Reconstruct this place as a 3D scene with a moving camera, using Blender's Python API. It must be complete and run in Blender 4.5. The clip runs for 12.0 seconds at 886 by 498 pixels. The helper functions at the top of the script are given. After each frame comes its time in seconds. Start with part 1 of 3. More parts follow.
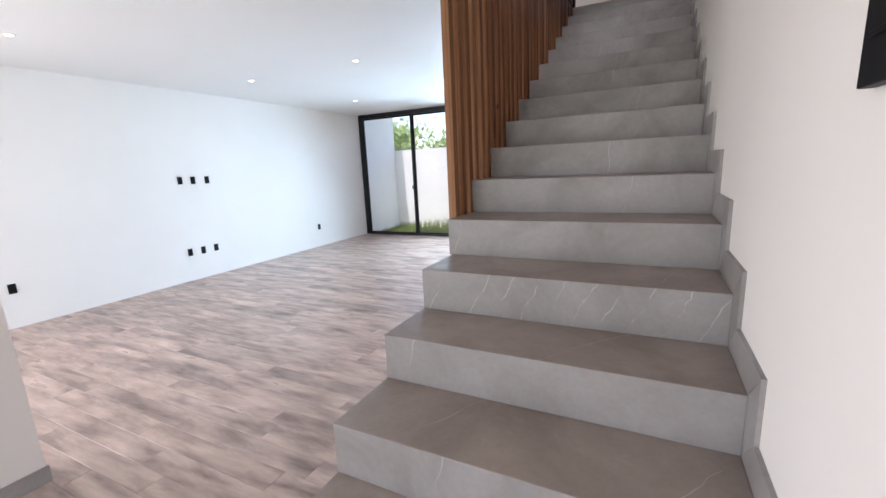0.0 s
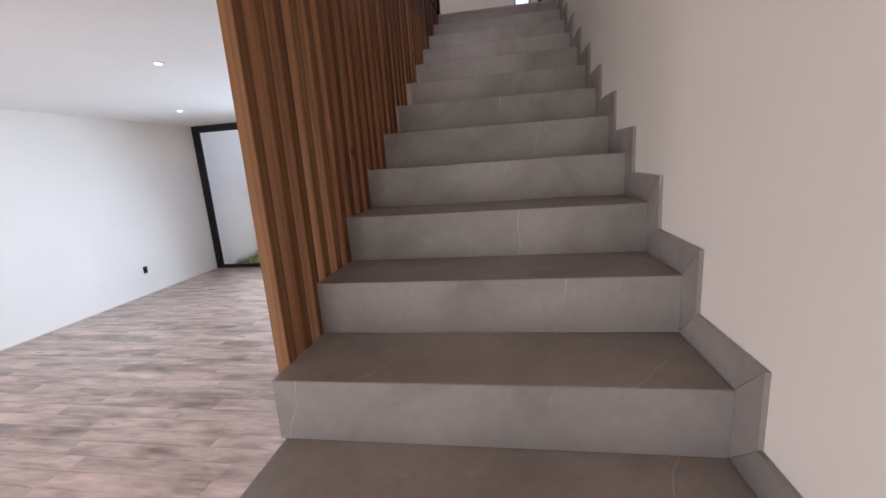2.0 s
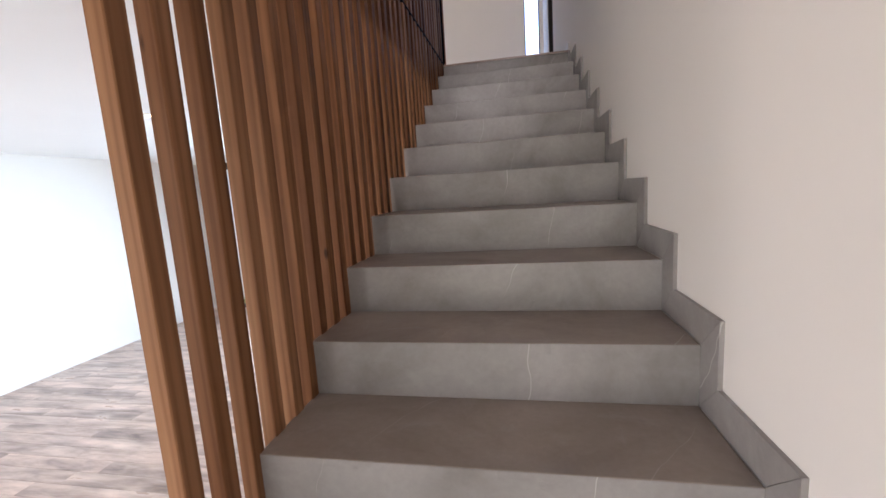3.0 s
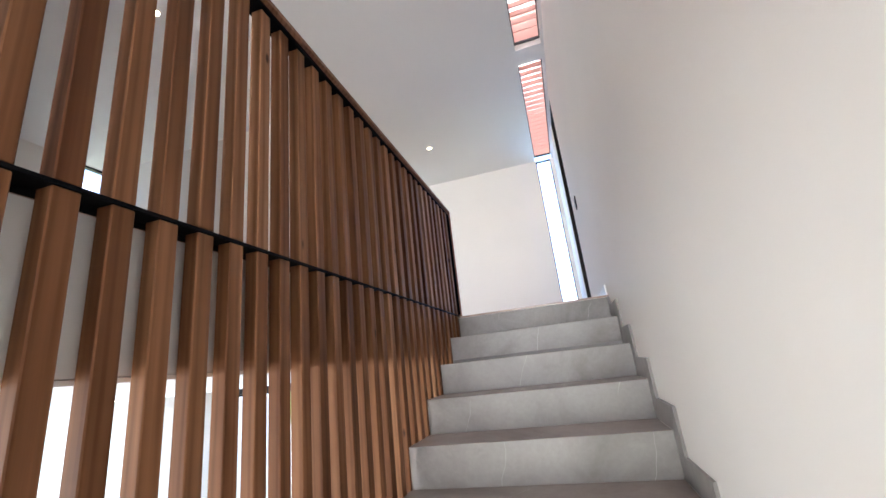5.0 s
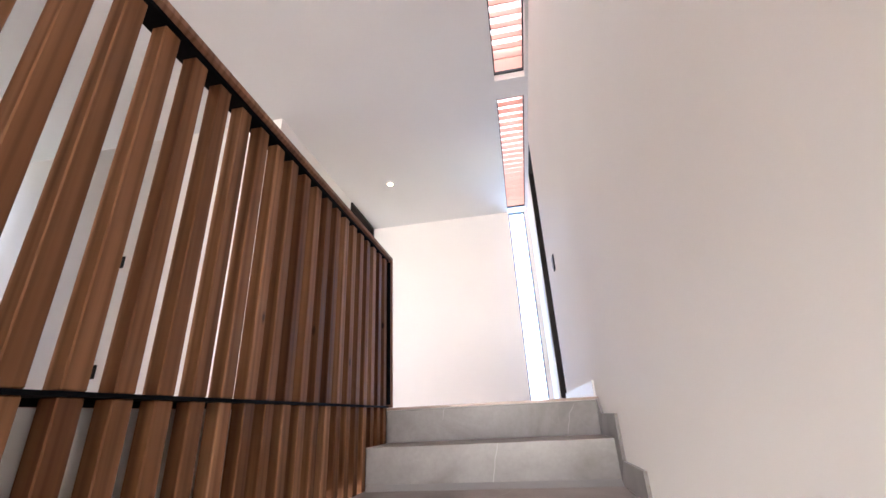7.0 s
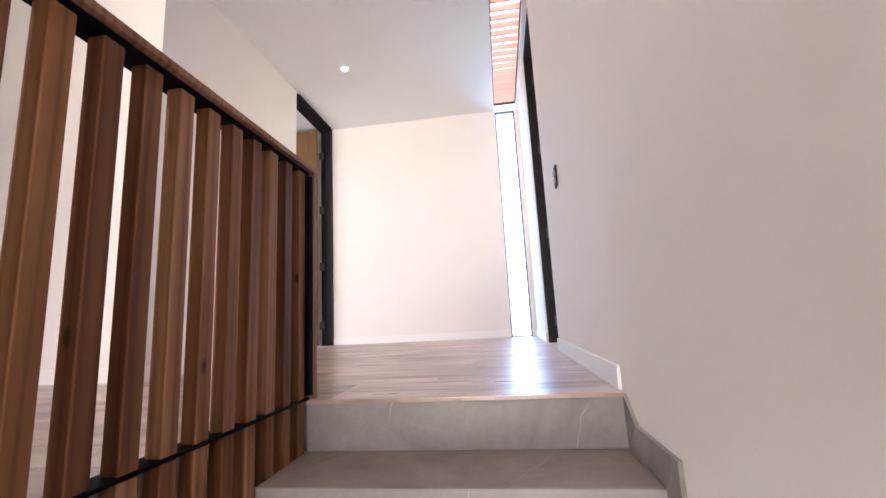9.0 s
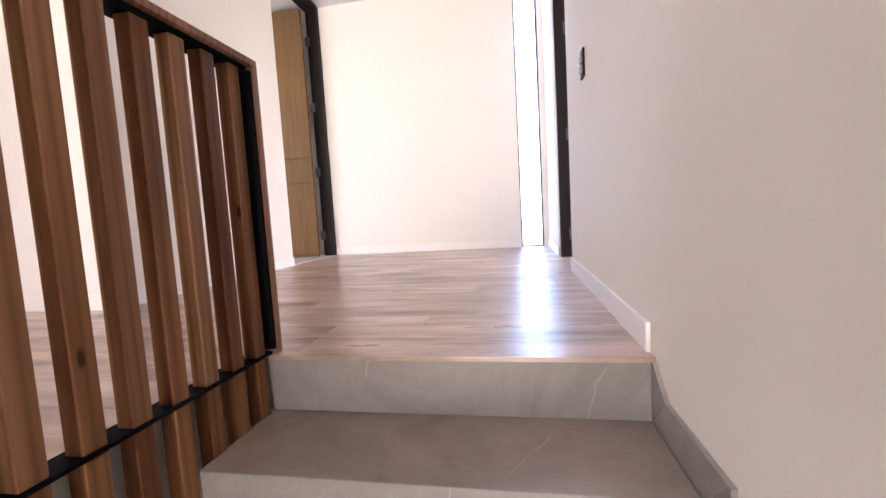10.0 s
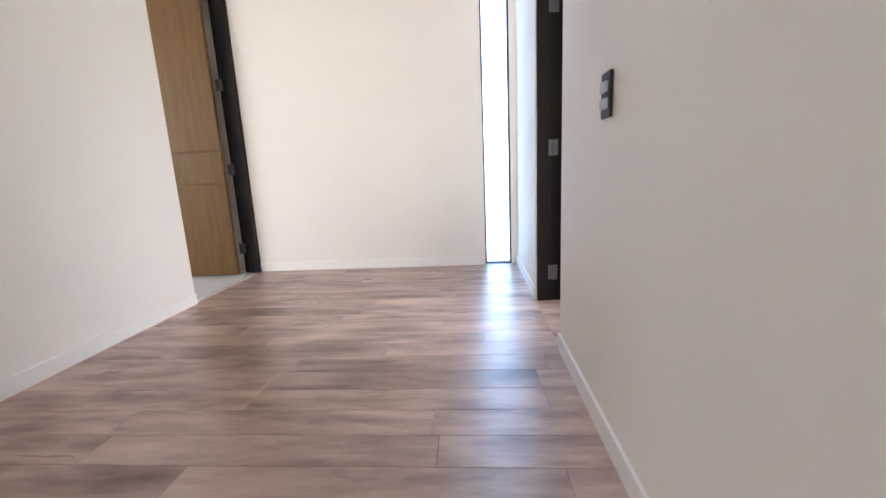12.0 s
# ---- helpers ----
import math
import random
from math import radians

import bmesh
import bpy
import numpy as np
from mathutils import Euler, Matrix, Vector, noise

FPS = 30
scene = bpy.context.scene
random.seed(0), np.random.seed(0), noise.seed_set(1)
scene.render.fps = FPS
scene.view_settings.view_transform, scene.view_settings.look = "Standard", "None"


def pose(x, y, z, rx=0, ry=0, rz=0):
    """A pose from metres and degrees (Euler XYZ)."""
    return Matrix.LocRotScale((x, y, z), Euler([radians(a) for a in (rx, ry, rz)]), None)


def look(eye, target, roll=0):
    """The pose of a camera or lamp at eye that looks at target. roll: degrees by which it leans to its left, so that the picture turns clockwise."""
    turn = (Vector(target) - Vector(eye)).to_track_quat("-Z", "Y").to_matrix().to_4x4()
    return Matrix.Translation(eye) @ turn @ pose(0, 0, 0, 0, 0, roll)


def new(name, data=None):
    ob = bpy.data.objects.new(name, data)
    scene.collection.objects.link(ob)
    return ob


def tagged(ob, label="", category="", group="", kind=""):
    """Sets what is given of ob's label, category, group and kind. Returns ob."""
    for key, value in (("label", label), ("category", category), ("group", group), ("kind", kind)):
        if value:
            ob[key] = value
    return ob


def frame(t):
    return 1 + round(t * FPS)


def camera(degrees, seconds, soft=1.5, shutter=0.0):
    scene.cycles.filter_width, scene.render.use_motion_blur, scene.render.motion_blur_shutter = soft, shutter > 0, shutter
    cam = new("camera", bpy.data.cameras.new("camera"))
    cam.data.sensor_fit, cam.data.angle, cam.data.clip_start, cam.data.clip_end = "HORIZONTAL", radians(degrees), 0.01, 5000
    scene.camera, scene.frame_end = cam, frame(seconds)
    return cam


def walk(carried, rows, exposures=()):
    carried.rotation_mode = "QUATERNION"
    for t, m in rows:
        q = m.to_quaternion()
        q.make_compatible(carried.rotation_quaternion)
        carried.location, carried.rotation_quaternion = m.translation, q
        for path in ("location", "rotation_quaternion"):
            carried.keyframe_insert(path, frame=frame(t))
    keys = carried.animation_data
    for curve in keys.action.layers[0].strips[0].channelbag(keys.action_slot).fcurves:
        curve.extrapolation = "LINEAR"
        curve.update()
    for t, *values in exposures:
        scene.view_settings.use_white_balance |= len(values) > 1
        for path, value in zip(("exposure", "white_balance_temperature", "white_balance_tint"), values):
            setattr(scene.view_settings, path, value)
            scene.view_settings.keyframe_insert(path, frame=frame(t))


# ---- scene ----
cam = camera(94.5, 12.0)
PATH = [
    (0, (-0.259, 0.386, 0.982), (-1.143, 2.136, 0.587), -2.6),
    (0.5, (-0.452, 0.637, 0.973), (-0.979, 2.526, 0.58), -4.5),
    (1, (-0.517, 0.878, 0.976), (-0.828, 2.813, 0.576), -4.7),
    (1.5, (-0.516, 1.095, 1.174), (-0.73, 3.039, 0.758), -4.0),
    (2, (-0.489, 1.297, 1.276), (-0.822, 3.224, 0.859), -4.1),
    (2.5, (-0.493, 1.494, 1.35), (-0.9, 3.416, 0.974), -3.9),
    (3, (-0.472, 1.693, 1.543), (-0.848, 3.636, 1.255), -3.6),
    (3.5, (-0.42, 1.924, 1.691), (-0.817, 3.882, 1.598), -4.3),
    (3.7, (-0.401, 2.015, 1.775), (-0.806, 3.973, 1.782), -5.1),
    (5.3, (-0.339, 2.617, 2.352), (-0.831, 4.446, 2.995), -6.4),
    (5.5, (-0.352, 2.715, 2.352), (-0.823, 4.534, 3.039), -5.8),
    (6, (-0.406, 2.899, 2.511), (-0.791, 4.719, 3.245), -4.2),
    (6.5, (-0.378, 3.108, 2.525), (-0.721, 4.915, 3.31), -3.3),
    (7, (-0.362, 3.329, 2.64), (-0.673, 5.153, 3.398), -2.9),
    (8.8, (-0.376, 4.112, 2.953), (-0.659, 6.047, 3.376), -2.8),
    (9, (-0.383, 4.196, 2.987), (-0.648, 6.151, 3.312), -3.0),
    (9.5, (-0.349, 4.369, 3.007), (-0.659, 6.344, 3.079), -3.2),
    (10, (-0.342, 4.564, 3.118), (-0.701, 6.524, 2.95), -3.3),
    (10.5, (-0.37, 4.771, 3.229), (-0.635, 6.73, 2.928), -2.6),
    (11, (-0.342, 4.975, 3.312), (-0.583, 6.936, 3.0), -2.6),
    (11.5, (-0.361, 5.186, 3.458), (-0.578, 7.142, 3.101), -3.2),
    (12, (-0.407, 5.409, 3.618), (-0.556, 7.367, 3.234), -2.7),
]
EXPO = [(0, 1.17, 6100, 18), (1.0, 0.76, 6500, 23), (1.5, 0.76, 6650, 26), (2.5, 1.22, 6550, 25), (3.5, 1.80, 6250, 16),
        (5.5, 2.78, 5900, 12), (6.5, 2.88, 6150, 16), (7.0, 2.96, 6300, 19), (9.0, 2.92, 6450, 20), (10.5, 3.06, 6700, 23), (11.0, 3.04, 6700, 23),
        (11.5, 2.80, 6600, 18), (12, 2.62, 6400, 13)]
walk(cam, [(t, look(e, g, r)) for t, e, g, r in PATH], EXPO)

# ---- light ----
world = bpy.data.worlds.new("sky")
scene.world = world
world.use_nodes = True
wn = world.node_tree.nodes
sky = wn.new("ShaderNodeTexSky")
sky.sky_type = 'NISHITA'
sky.sun_disc = False
SUN_EL, SUN_AZ = 80.0, 200.0
sky.sun_elevation = radians(SUN_EL)
sky.sun_rotation = radians(SUN_AZ)
wn["Background"].inputs["Strength"].default_value = 0.15
world.node_tree.links.new(sky.outputs[0], wn["Background"].inputs["Color"])
sun_data = bpy.data.lights.new("sun", 'SUN')
sun_data.energy, sun_data.angle, sun_data.color = 5.0, radians(0.5), (1.0, 0.95, 0.88)
sun = new("sun", sun_data)
sa, se = radians(SUN_AZ), radians(SUN_EL)
toward = Vector((math.sin(sa) * math.cos(se), math.cos(sa) * math.cos(se), math.sin(se)))
sun.matrix_world = look(toward * 30, (0, 0, 0))


def window_light(name, m, w, h, watts, color=(0.9, 0.95, 1.0), spread=180):
    """An area lamp in an opening: daylight, or fill where the opening is made up."""
    d = bpy.data.lights.new(name, 'AREA')
    d.shape, d.size, d.size_y, d.energy, d.color = 'RECTANGLE', w, h, watts, color
    d.spread = radians(spread)
    o = new(name, d)
    o.matrix_world = m
    return o


window_light("slit_daylight", look((-0.170, 9.50, 4.32), (-0.170, 0, 4.32)), 0.24, 3.3, 3.2, (0.34, 0.60, 1.0), 180)
window_light("roof_slot_daylight", pose(-0.1625, 5.1625, 6.05), 0.285, 2.525, 0.75, (1.0, 0.97, 0.94))
window_light("roof_slot_daylight", pose(-0.1625, 7.965, 6.05), 0.285, 2.57, 0.85, (1.0, 0.97, 0.94))
window_light("entrance_daylight", look((-1.6, -3.2, 0.83), (-1.6, 0, 0.83)), 2.2, 3.05, 12, (1.0, 0.90, 0.82), 150)
window_light("living_south_daylight", look((-5.4, -3.2, 0.82), (-4.3, 2.0, 0.6)), 2.6, 3.0, 37.5, (1.0, 0.97, 0.94))
window_light("living_west_daylight", look((-7.3, -1.1, 0.82), (0, 4.0, 0.6)), 3.0, 3.0, 92, (1.0, 0.96, 0.92))
window_light("garden_window_daylight", look((-3.45, 9.52, 0.85), (-4.2, 4.5, -0.5)), 1.9, 2.9, 94, (0.60, 0.85, 1.0), 130)
window_light("upper_hall_daylight", look((-6.55, 6.16, 4.1), (0, 6.16, 4.1)), 0.48, 2.7, 2.5)
# added fill from an unseen opening, brightens the landing and back wall
window_light("upper_south_fill", look((-1.6, -3.2, 4.2), (-1.8, 9, 4.1)), 2.4, 2.0, 18, (1.0, 0.93, 0.86), 75)
# added lamp in an unseen west opening, lights the side room
window_light("left_room_fill", look((-5.2, 7.7, 4.3), (0, 7.7, 4.3)), 1.3, 1.6, 3.5)
# added fill with no known source, spills through the right door onto the landing
window_light("right_room_fill", look((2.6, 7.5, 3.8), (-1, 7.9, 2.7)), 1.6, 1.3, 4, (1.0, 0.97, 0.95), 80)


# ---- materials ----
def mat(name, base=(0.8, 0.8, 0.8), rough=0.5, metal=0.0):
    m = bpy.data.materials.new(name)
    m.use_nodes = True
    b = m.node_tree.nodes["Principled BSDF"]
    b.inputs["Base Color"].default_value = (*base, 1)
    b.inputs["Roughness"].default_value = rough
    b.inputs["Metallic"].default_value = metal
    return m, m.node_tree.nodes, m.node_tree.links, b


def coords(n, l, scale=(1, 1, 1), kind="Object", shift=False):
    tc = n.new("ShaderNodeTexCoord")
    mp = n.new("ShaderNodeMapping")
    mp.inputs["Scale"].default_value = scale
    l.new(tc.outputs[kind], mp.inputs["Vector"])
    if shift:
        oi = n.new("ShaderNodeObjectInfo")
        mu = n.new("ShaderNodeVectorMath")
        mu.operation = 'SCALE'
        cx = n.new("ShaderNodeCombineXYZ")
        l.new(oi.outputs["Random"], cx.inputs[0])
        l.new(oi.outputs["Random"], cx.inputs[1])
        l.new(oi.outputs["Random"], cx.inputs[2])
        l.new(cx.outputs[0], mu.inputs[0])
        mu.inputs["Scale"].default_value = 37.0
        l.new(mu.outputs[0], mp.inputs["Location"])
    return mp.outputs[0]


def tex(n, l, vec, scale, detail=4.0, rough=0.55, distort=0.0):
    t = n.new("ShaderNodeTexNoise")
    t.inputs["Scale"].default_value = scale
    t.inputs["Detail"].default_value = detail
    t.inputs["Roughness"].default_value = rough
    t.inputs["Distortion"].default_value = distort
    l.new(vec, t.inputs["Vector"])
    return t.outputs["Fac"]


def ramp(n, l, fac, stops):
    r = n.new("ShaderNodeValToRGB")
    e = r.color_ramp.elements
    while len(e) < len(stops):
        e.new(0.5)
    for s, (p, c) in zip(e, stops):
        s.position = p
        s.color = (*c, 1) if len(c) == 3 else c
    l.new(fac, r.inputs[0])
    return r.outputs[0]


def mix(n, l, fac, a, b, mode='MIX'):
    m = n.new("ShaderNodeMix")
    m.data_type, m.blend_type = 'RGBA', mode
    for sock, v in ((m.inputs[0], fac), (m.inputs[6], a), (m.inputs[7], b)):
        if hasattr(v, "is_linked"):
            l.new(v, sock)
        elif isinstance(v, tuple):
            sock.default_value = (*v, 1)
        else:
            sock.default_value = v
    return m.outputs[2]


def bump(n, l, b, height, strength, dist=0.01):
    k = n.new("ShaderNodeBump")
    k.inputs["Strength"].default_value = strength
    k.inputs["Distance"].default_value = dist
    l.new(height, k.inputs["Height"])
    l.new(k.outputs[0], b.inputs["Normal"])


def plaster(name, base, dirt=0.03):
    m, n, l, b = mat(name, base, 0.6)
    v = coords(n, l)
    big = tex(n, l, v, 0.9, 3)
    lo = tuple(c * (1 - dirt) for c in base)
    c = ramp(n, l, big, [(0.35, lo), (0.65, base)])
    l.new(c, b.inputs["Base Color"])
    fine = tex(n, l, v, 160, 3)
    bump(n, l, b, fine, 0.07, 0.003)
    b.inputs["Specular IOR Level"].default_value = 0.35
    return m


M_WALL = plaster("white_wall_paint", (0.845, 0.802, 0.757))
M_CEIL = plaster("white_ceiling_paint", (0.83, 0.82, 0.80), 0.02)
M_OUT = plaster("white_render", (0.85, 0.83, 0.80), 0.06)
M_TRIM = mat("white_baseboard_paint", (0.85, 0.83, 0.81), 0.34)[0]
M_SLAB = plaster("painted_slab_edge", (0.72, 0.70, 0.68), 0.06)


def stone_mat(name, veins=0.8, scale=0.55, sparse=(0.50, 0.62), turn=(0.35, -0.42, 0.45), bend=2.2, tint=(1, 1, 1), patch=2.6):
    m, n, l, b = mat(name, (0.3, 0.29, 0.28), 0.38)
    v = coords(n, l, shift=True)
    cloud = tex(n, l, v, 2.2, 6, 0.6, 0.6)
    fine = tex(n, l, v, 46, 5, 0.65)
    c1 = ramp(n, l, cloud, [(0.30, (0.205, 0.188, 0.178)), (0.5, (0.290, 0.271, 0.260)), (0.76, (0.375, 0.355, 0.343))])
    c2 = ramp(n, l, fine, [(0.3, (0.93, 0.93, 0.93)), (0.7, (1.04, 1.04, 1.04))])
    c = mix(n, l, 1.0, c1, c2, 'MULTIPLY')
    c = mix(n, l, 1.0, c, tint, 'MULTIPLY')
    # thin calcite veins, long and nearly straight, on some of the pieces
    rot = n.new("ShaderNodeVectorRotate")
    rot.rotation_type = 'EULER_XYZ'
    rot.inputs["Rotation"].default_value = turn
    l.new(coords(n, l, shift=True), rot.inputs["Vector"])
    wv = n.new("ShaderNodeTexWave")
    wv.wave_type, wv.bands_direction = 'BANDS', 'X'
    wv.inputs["Scale"].default_value = scale
    wv.inputs["Distortion"].default_value = bend
    wv.inputs["Detail"].default_value = 5.0
    wv.inputs["Detail Scale"].default_value = 1.1
    wv.inputs["Detail Roughness"].default_value = 0.58
    l.new(rot.outputs[0], wv.inputs["Vector"])
    peak = n.new("ShaderNodeMath")
    peak.operation, peak.use_clamp = 'MULTIPLY_ADD', True
    sharp = 4200.0 / scale ** 2
    peak.inputs[1].default_value, peak.inputs[2].default_value = sharp, 1.0 - sharp
    l.new(wv.outputs["Fac"], peak.inputs[0])
    line = peak.outputs[0]
    where = ramp(n, l, tex(n, l, v, patch, 4), [(sparse[0], (0, 0, 0)), (sparse[1], (veins, veins, veins))])
    fac = mix(n, l, 1.0, line, where, 'MULTIPLY')
    c = mix(n, l, fac, c, (0.54, 0.515, 0.49))
    # faint pale clouds and grey smudges of use
    pale = ramp(n, l, tex(n, l, v, 5, 5, 0.65, 1.5), [(0.58, (0, 0, 0)), (0.78, (0.35, 0.35, 0.35))])
    c = mix(n, l, pale, c, (0.37, 0.35, 0.335))
    smudge = ramp(n, l, tex(n, l, v, 9, 4, 0.7, 1.0), [(0.66, (0, 0, 0)), (0.80, (0.3, 0.3, 0.3))])
    c = mix(n, l, smudge, c, (0.11, 0.105, 0.10))
    l.new(c, b.inputs["Base Color"])
    r = ramp(n, l, cloud, [(0.3, (0.46, 0.46, 0.46)), (0.7, (0.34, 0.34, 0.34))])
    l.new(r, b.inputs["Roughness"])
    bump(n, l, b, fine, 0.05, 0.003)
    return m


M_STONE = stone_mat("grey_veined_stone", sparse=(0.45, 0.57))
# treads: the riser stone with an even browner, darker tint
M_TREAD = stone_mat("brown_tread_stone", veins=0.55, sparse=(0.44, 0.56), tint=(0.96, 0.84, 0.765))
M_STONE_VEINED = stone_mat("richly_veined_stone", 1.0, 3.4, (0.46, 0.58), (0.1, -0.45, 0.15), 4.5, patch=6.5)
M_GROUT = mat("grout", (0.2, 0.19, 0.18), 0.8)[0]
M_CONC = plaster("stair_concrete", (0.34, 0.33, 0.32), 0.15)


def plank_mat(name, lo, mid, hi, gloss):
    m, n, l, b = mat(name, mid, gloss)
    b.inputs["Specular IOR Level"].default_value = 0.9
    v = coords(n, l, (0.9, 4.2, 1.0), shift=True)
    g = tex(n, l, v, 2.2, 4.5, 0.6, 0.35)
    v2 = coords(n, l, (1.0, 3.2, 1.0), shift=True)
    cl = tex(n, l, v2, 1.9, 3, 0.5, 0.3)
    c = ramp(n, l, g, [(0.33, lo), (0.48, mid), (0.66, hi)])
    c = mix(n, l, 0.45, c, ramp(n, l, cl, [(0.3, lo), (0.7, hi)]))
    oi = n.new("ShaderNodeObjectInfo")
    tone = ramp(n, l, oi.outputs["Random"], [(0.0, (0.88, 0.87, 0.86)), (0.5, (0.98, 0.97, 0.97)), (1.0, (1.10, 1.08, 1.07))])
    c = mix(n, l, 1.0, c, tone, 'MULTIPLY')
    fib = tex(n, l, coords(n, l, (3, 90, 3), shift=True), 3.0, 4, 0.6)
    c = mix(n, l, 0.28, c, ramp(n, l, fib, [(0.3, (0.80, 0.80, 0.80)), (0.7, (1.1, 1.1, 1.1))]), 'MULTIPLY')
    l.new(c, b.inputs["Base Color"])
    l.new(ramp(n, l, g, [(0.3, (gloss + 0.07,) * 3), (0.7, (gloss - 0.04,) * 3)]), b.inputs["Roughness"])
    bump(n, l, b, fib, 0.06, 0.002)
    return m


M_PLANK = plank_mat("greyed_brown_plank", (0.120, 0.073, 0.056), (0.400, 0.275, 0.217), (0.68, 0.51, 0.425), 0.31)


def slat_mat(name, lo, mid, hi, spec=0.12):
    m, n, l, b = mat(name, mid, 0.55)
    b.inputs["Specular IOR Level"].default_value = spec
    # broad flame figure, stretched along the slat
    ring = n.new("ShaderNodeTexWave")
    ring.wave_type, ring.rings_direction = 'RINGS', 'Z'
    ring.inputs["Scale"].default_value = 6.5
    ring.inputs["Distortion"].default_value = 4.5
    ring.inputs["Detail"].default_value = 2.5
    ring.inputs["Detail Scale"].default_value = 0.7
    l.new(coords(n, l, (2.4, 2.4, 0.20), shift=True), ring.inputs["Vector"])
    fibre = tex(n, l, coords(n, l, (70, 70, 2.2), shift=True), 1.6, 4, 0.6, 0.4)
    soft = tex(n, l, coords(n, l, (9, 9, 0.35), shift=True), 1.3, 3, 0.5, 0.5)
    c = ramp(n, l, soft, [(0.28, lo), (0.5, mid), (0.72, hi)])
    c = mix(n, l, 0.62, c, ramp(n, l, ring.outputs["Fac"], [(0.0, (1.08, 1.07, 1.06)), (0.62, (0.98, 0.97, 0.96)), (1.0, (0.66, 0.59, 0.53))]), 'MULTIPLY')
    c = mix(n, l, 0.50, c, ramp(n, l, fibre, [(0.3, (0.80, 0.77, 0.74)), (0.7, (1.08, 1.08, 1.08))]), 'MULTIPLY')
    oi = n.new("ShaderNodeObjectInfo")
    tone = ramp(n, l, oi.outputs["Random"], [(0.0, (0.70, 0.64, 0.60)), (0.35, (0.92, 0.89, 0.86)), (0.8, (1.08, 1.05, 1.02)), (1.0, (1.30, 1.40, 1.50))])
    c = mix(n, l, 1.0, c, tone, 'MULTIPLY')
    # sparse dark knots
    vo = n.new("ShaderNodeTexVoronoi")
    vo.inputs["Scale"].default_value = 1.0
    l.new(coords(n, l, (7, 7, 2.8), shift=True), vo.inputs["Vector"])
    knot = ramp(n, l, vo.outputs["Distance"], [(0.035, (0.92, 0.92, 0.92)), (0.055, (0.35, 0.35, 0.35)), (0.075, (0, 0, 0))])
    c = mix(n, l, knot, c, (0.040, 0.018, 0.010))
    l.new(c, b.inputs["Base Color"])
    bump(n, l, b, fibre, 0.15, 0.002)
    return m


M_SLAT = slat_mat("stained_pine", (0.115, 0.046, 0.021), (0.208, 0.096, 0.045), (0.315, 0.162, 0.085))
M_CAP = slat_mat("stained_pine_cap", (0.24, 0.125, 0.080), (0.31, 0.170, 0.112), (0.38, 0.22, 0.148))
M_STEEL = mat("black_steel", (0.006, 0.006, 0.007), 0.6)[0]
M_STEEL.node_tree.nodes["Principled BSDF"].inputs["Specular IOR Level"].default_value = 0.03
M_ALU = mat("black_aluminium", (0.016, 0.017, 0.020), 0.38, 0.4)[0]
M_BLACK = mat("black_plastic", (0.012, 0.012, 0.013), 0.45)[0]
M_BLACK.node_tree.nodes["Principled BSDF"].inputs["Specular IOR Level"].default_value = 0.06
M_GREYPL = mat("grey_plastic_key", (0.32, 0.33, 0.35), 0.3)[0]
M_CHROME = mat("dull_steel", (0.10, 0.10, 0.105), 0.5, 0.3)[0]
M_DARKWOOD = slat_mat("dark_frame_veneer", (0.008, 0.006, 0.006), (0.012, 0.0095, 0.009), (0.019, 0.015, 0.0145), 0.16)


def veneer():
    m, n, l, b = mat("oak_veneer", (0.3, 0.19, 0.09), 0.42)
    g = tex(n, l, coords(n, l, (26, 26, 1.4)), 1.5, 5, 0.6, 0.7)
    c = ramp(n, l, g, [(0.25, (0.185, 0.086, 0.022)), (0.5, (0.235, 0.114, 0.034)), (0.8, (0.285, 0.146, 0.050))])
    l.new(c, b.inputs["Base Color"])
    bump(n, l, b, g, 0.06, 0.002)
    return m


M_OAK = veneer()
M_PINK = plaster("terracotta_blade", (0.70, 0.43, 0.36), 0.06)
M_TILE = mat("white_floor_tile", (0.75, 0.74, 0.72), 0.25)[0]


def glass():
    m, n, l, b = mat("clear_glass", (1, 1, 1), 0.0)
    b.inputs["Transmission Weight"].default_value = 1.0
    b.inputs["IOR"].default_value = 1.45
    return m


M_GLASS = glass()


def opal():
    m, n, l, b = mat("opal_glazing", (0.9, 0.9, 0.9), 0.4)
    tr = n.new("ShaderNodeBsdfTranslucent")
    tr.inputs["Color"].default_value = (0.85, 0.85, 0.84, 1)
    ms = n.new("ShaderNodeMixShader")
    ms.inputs[0].default_value = 0.6
    l.new(b.outputs[0], ms.inputs[1])
    l.new(tr.outputs[0], ms.inputs[2])
    l.new(ms.outputs[0], n["Material Output"].inputs["Surface"])
    return m


M_OPAL = opal()


def glow(name, color, strength):
    m, n, l, b = mat(name, (0.9, 0.9, 0.9), 0.4)
    b.inputs["Emission Color"].default_value = (*color, 1)
    b.inputs["Emission Strength"].default_value = strength
    return m


M_LED = glow("warm_led", (1.0, 0.74, 0.45), 8.0)


def leaf_mat(name, a, c2):
    m, n, l, b = mat(name, a, 0.6)
    gi = n.new("ShaderNodeNewGeometry")
    c = ramp(n, l, gi.outputs["Random Per Island"], [(0.0, a), (1.0, c2)])
    l.new(c, b.inputs["Base Color"])
    tr = n.new("ShaderNodeBsdfTranslucent")
    l.new(c, tr.inputs["Color"])
    ms = n.new("ShaderNodeMixShader")
    ms.inputs[0].default_value = 0.5
    l.new(b.outputs[0], ms.inputs[1])
    l.new(tr.outputs[0], ms.inputs[2])
    l.new(ms.outputs[0], n["Material Output"].inputs["Surface"])
    return m


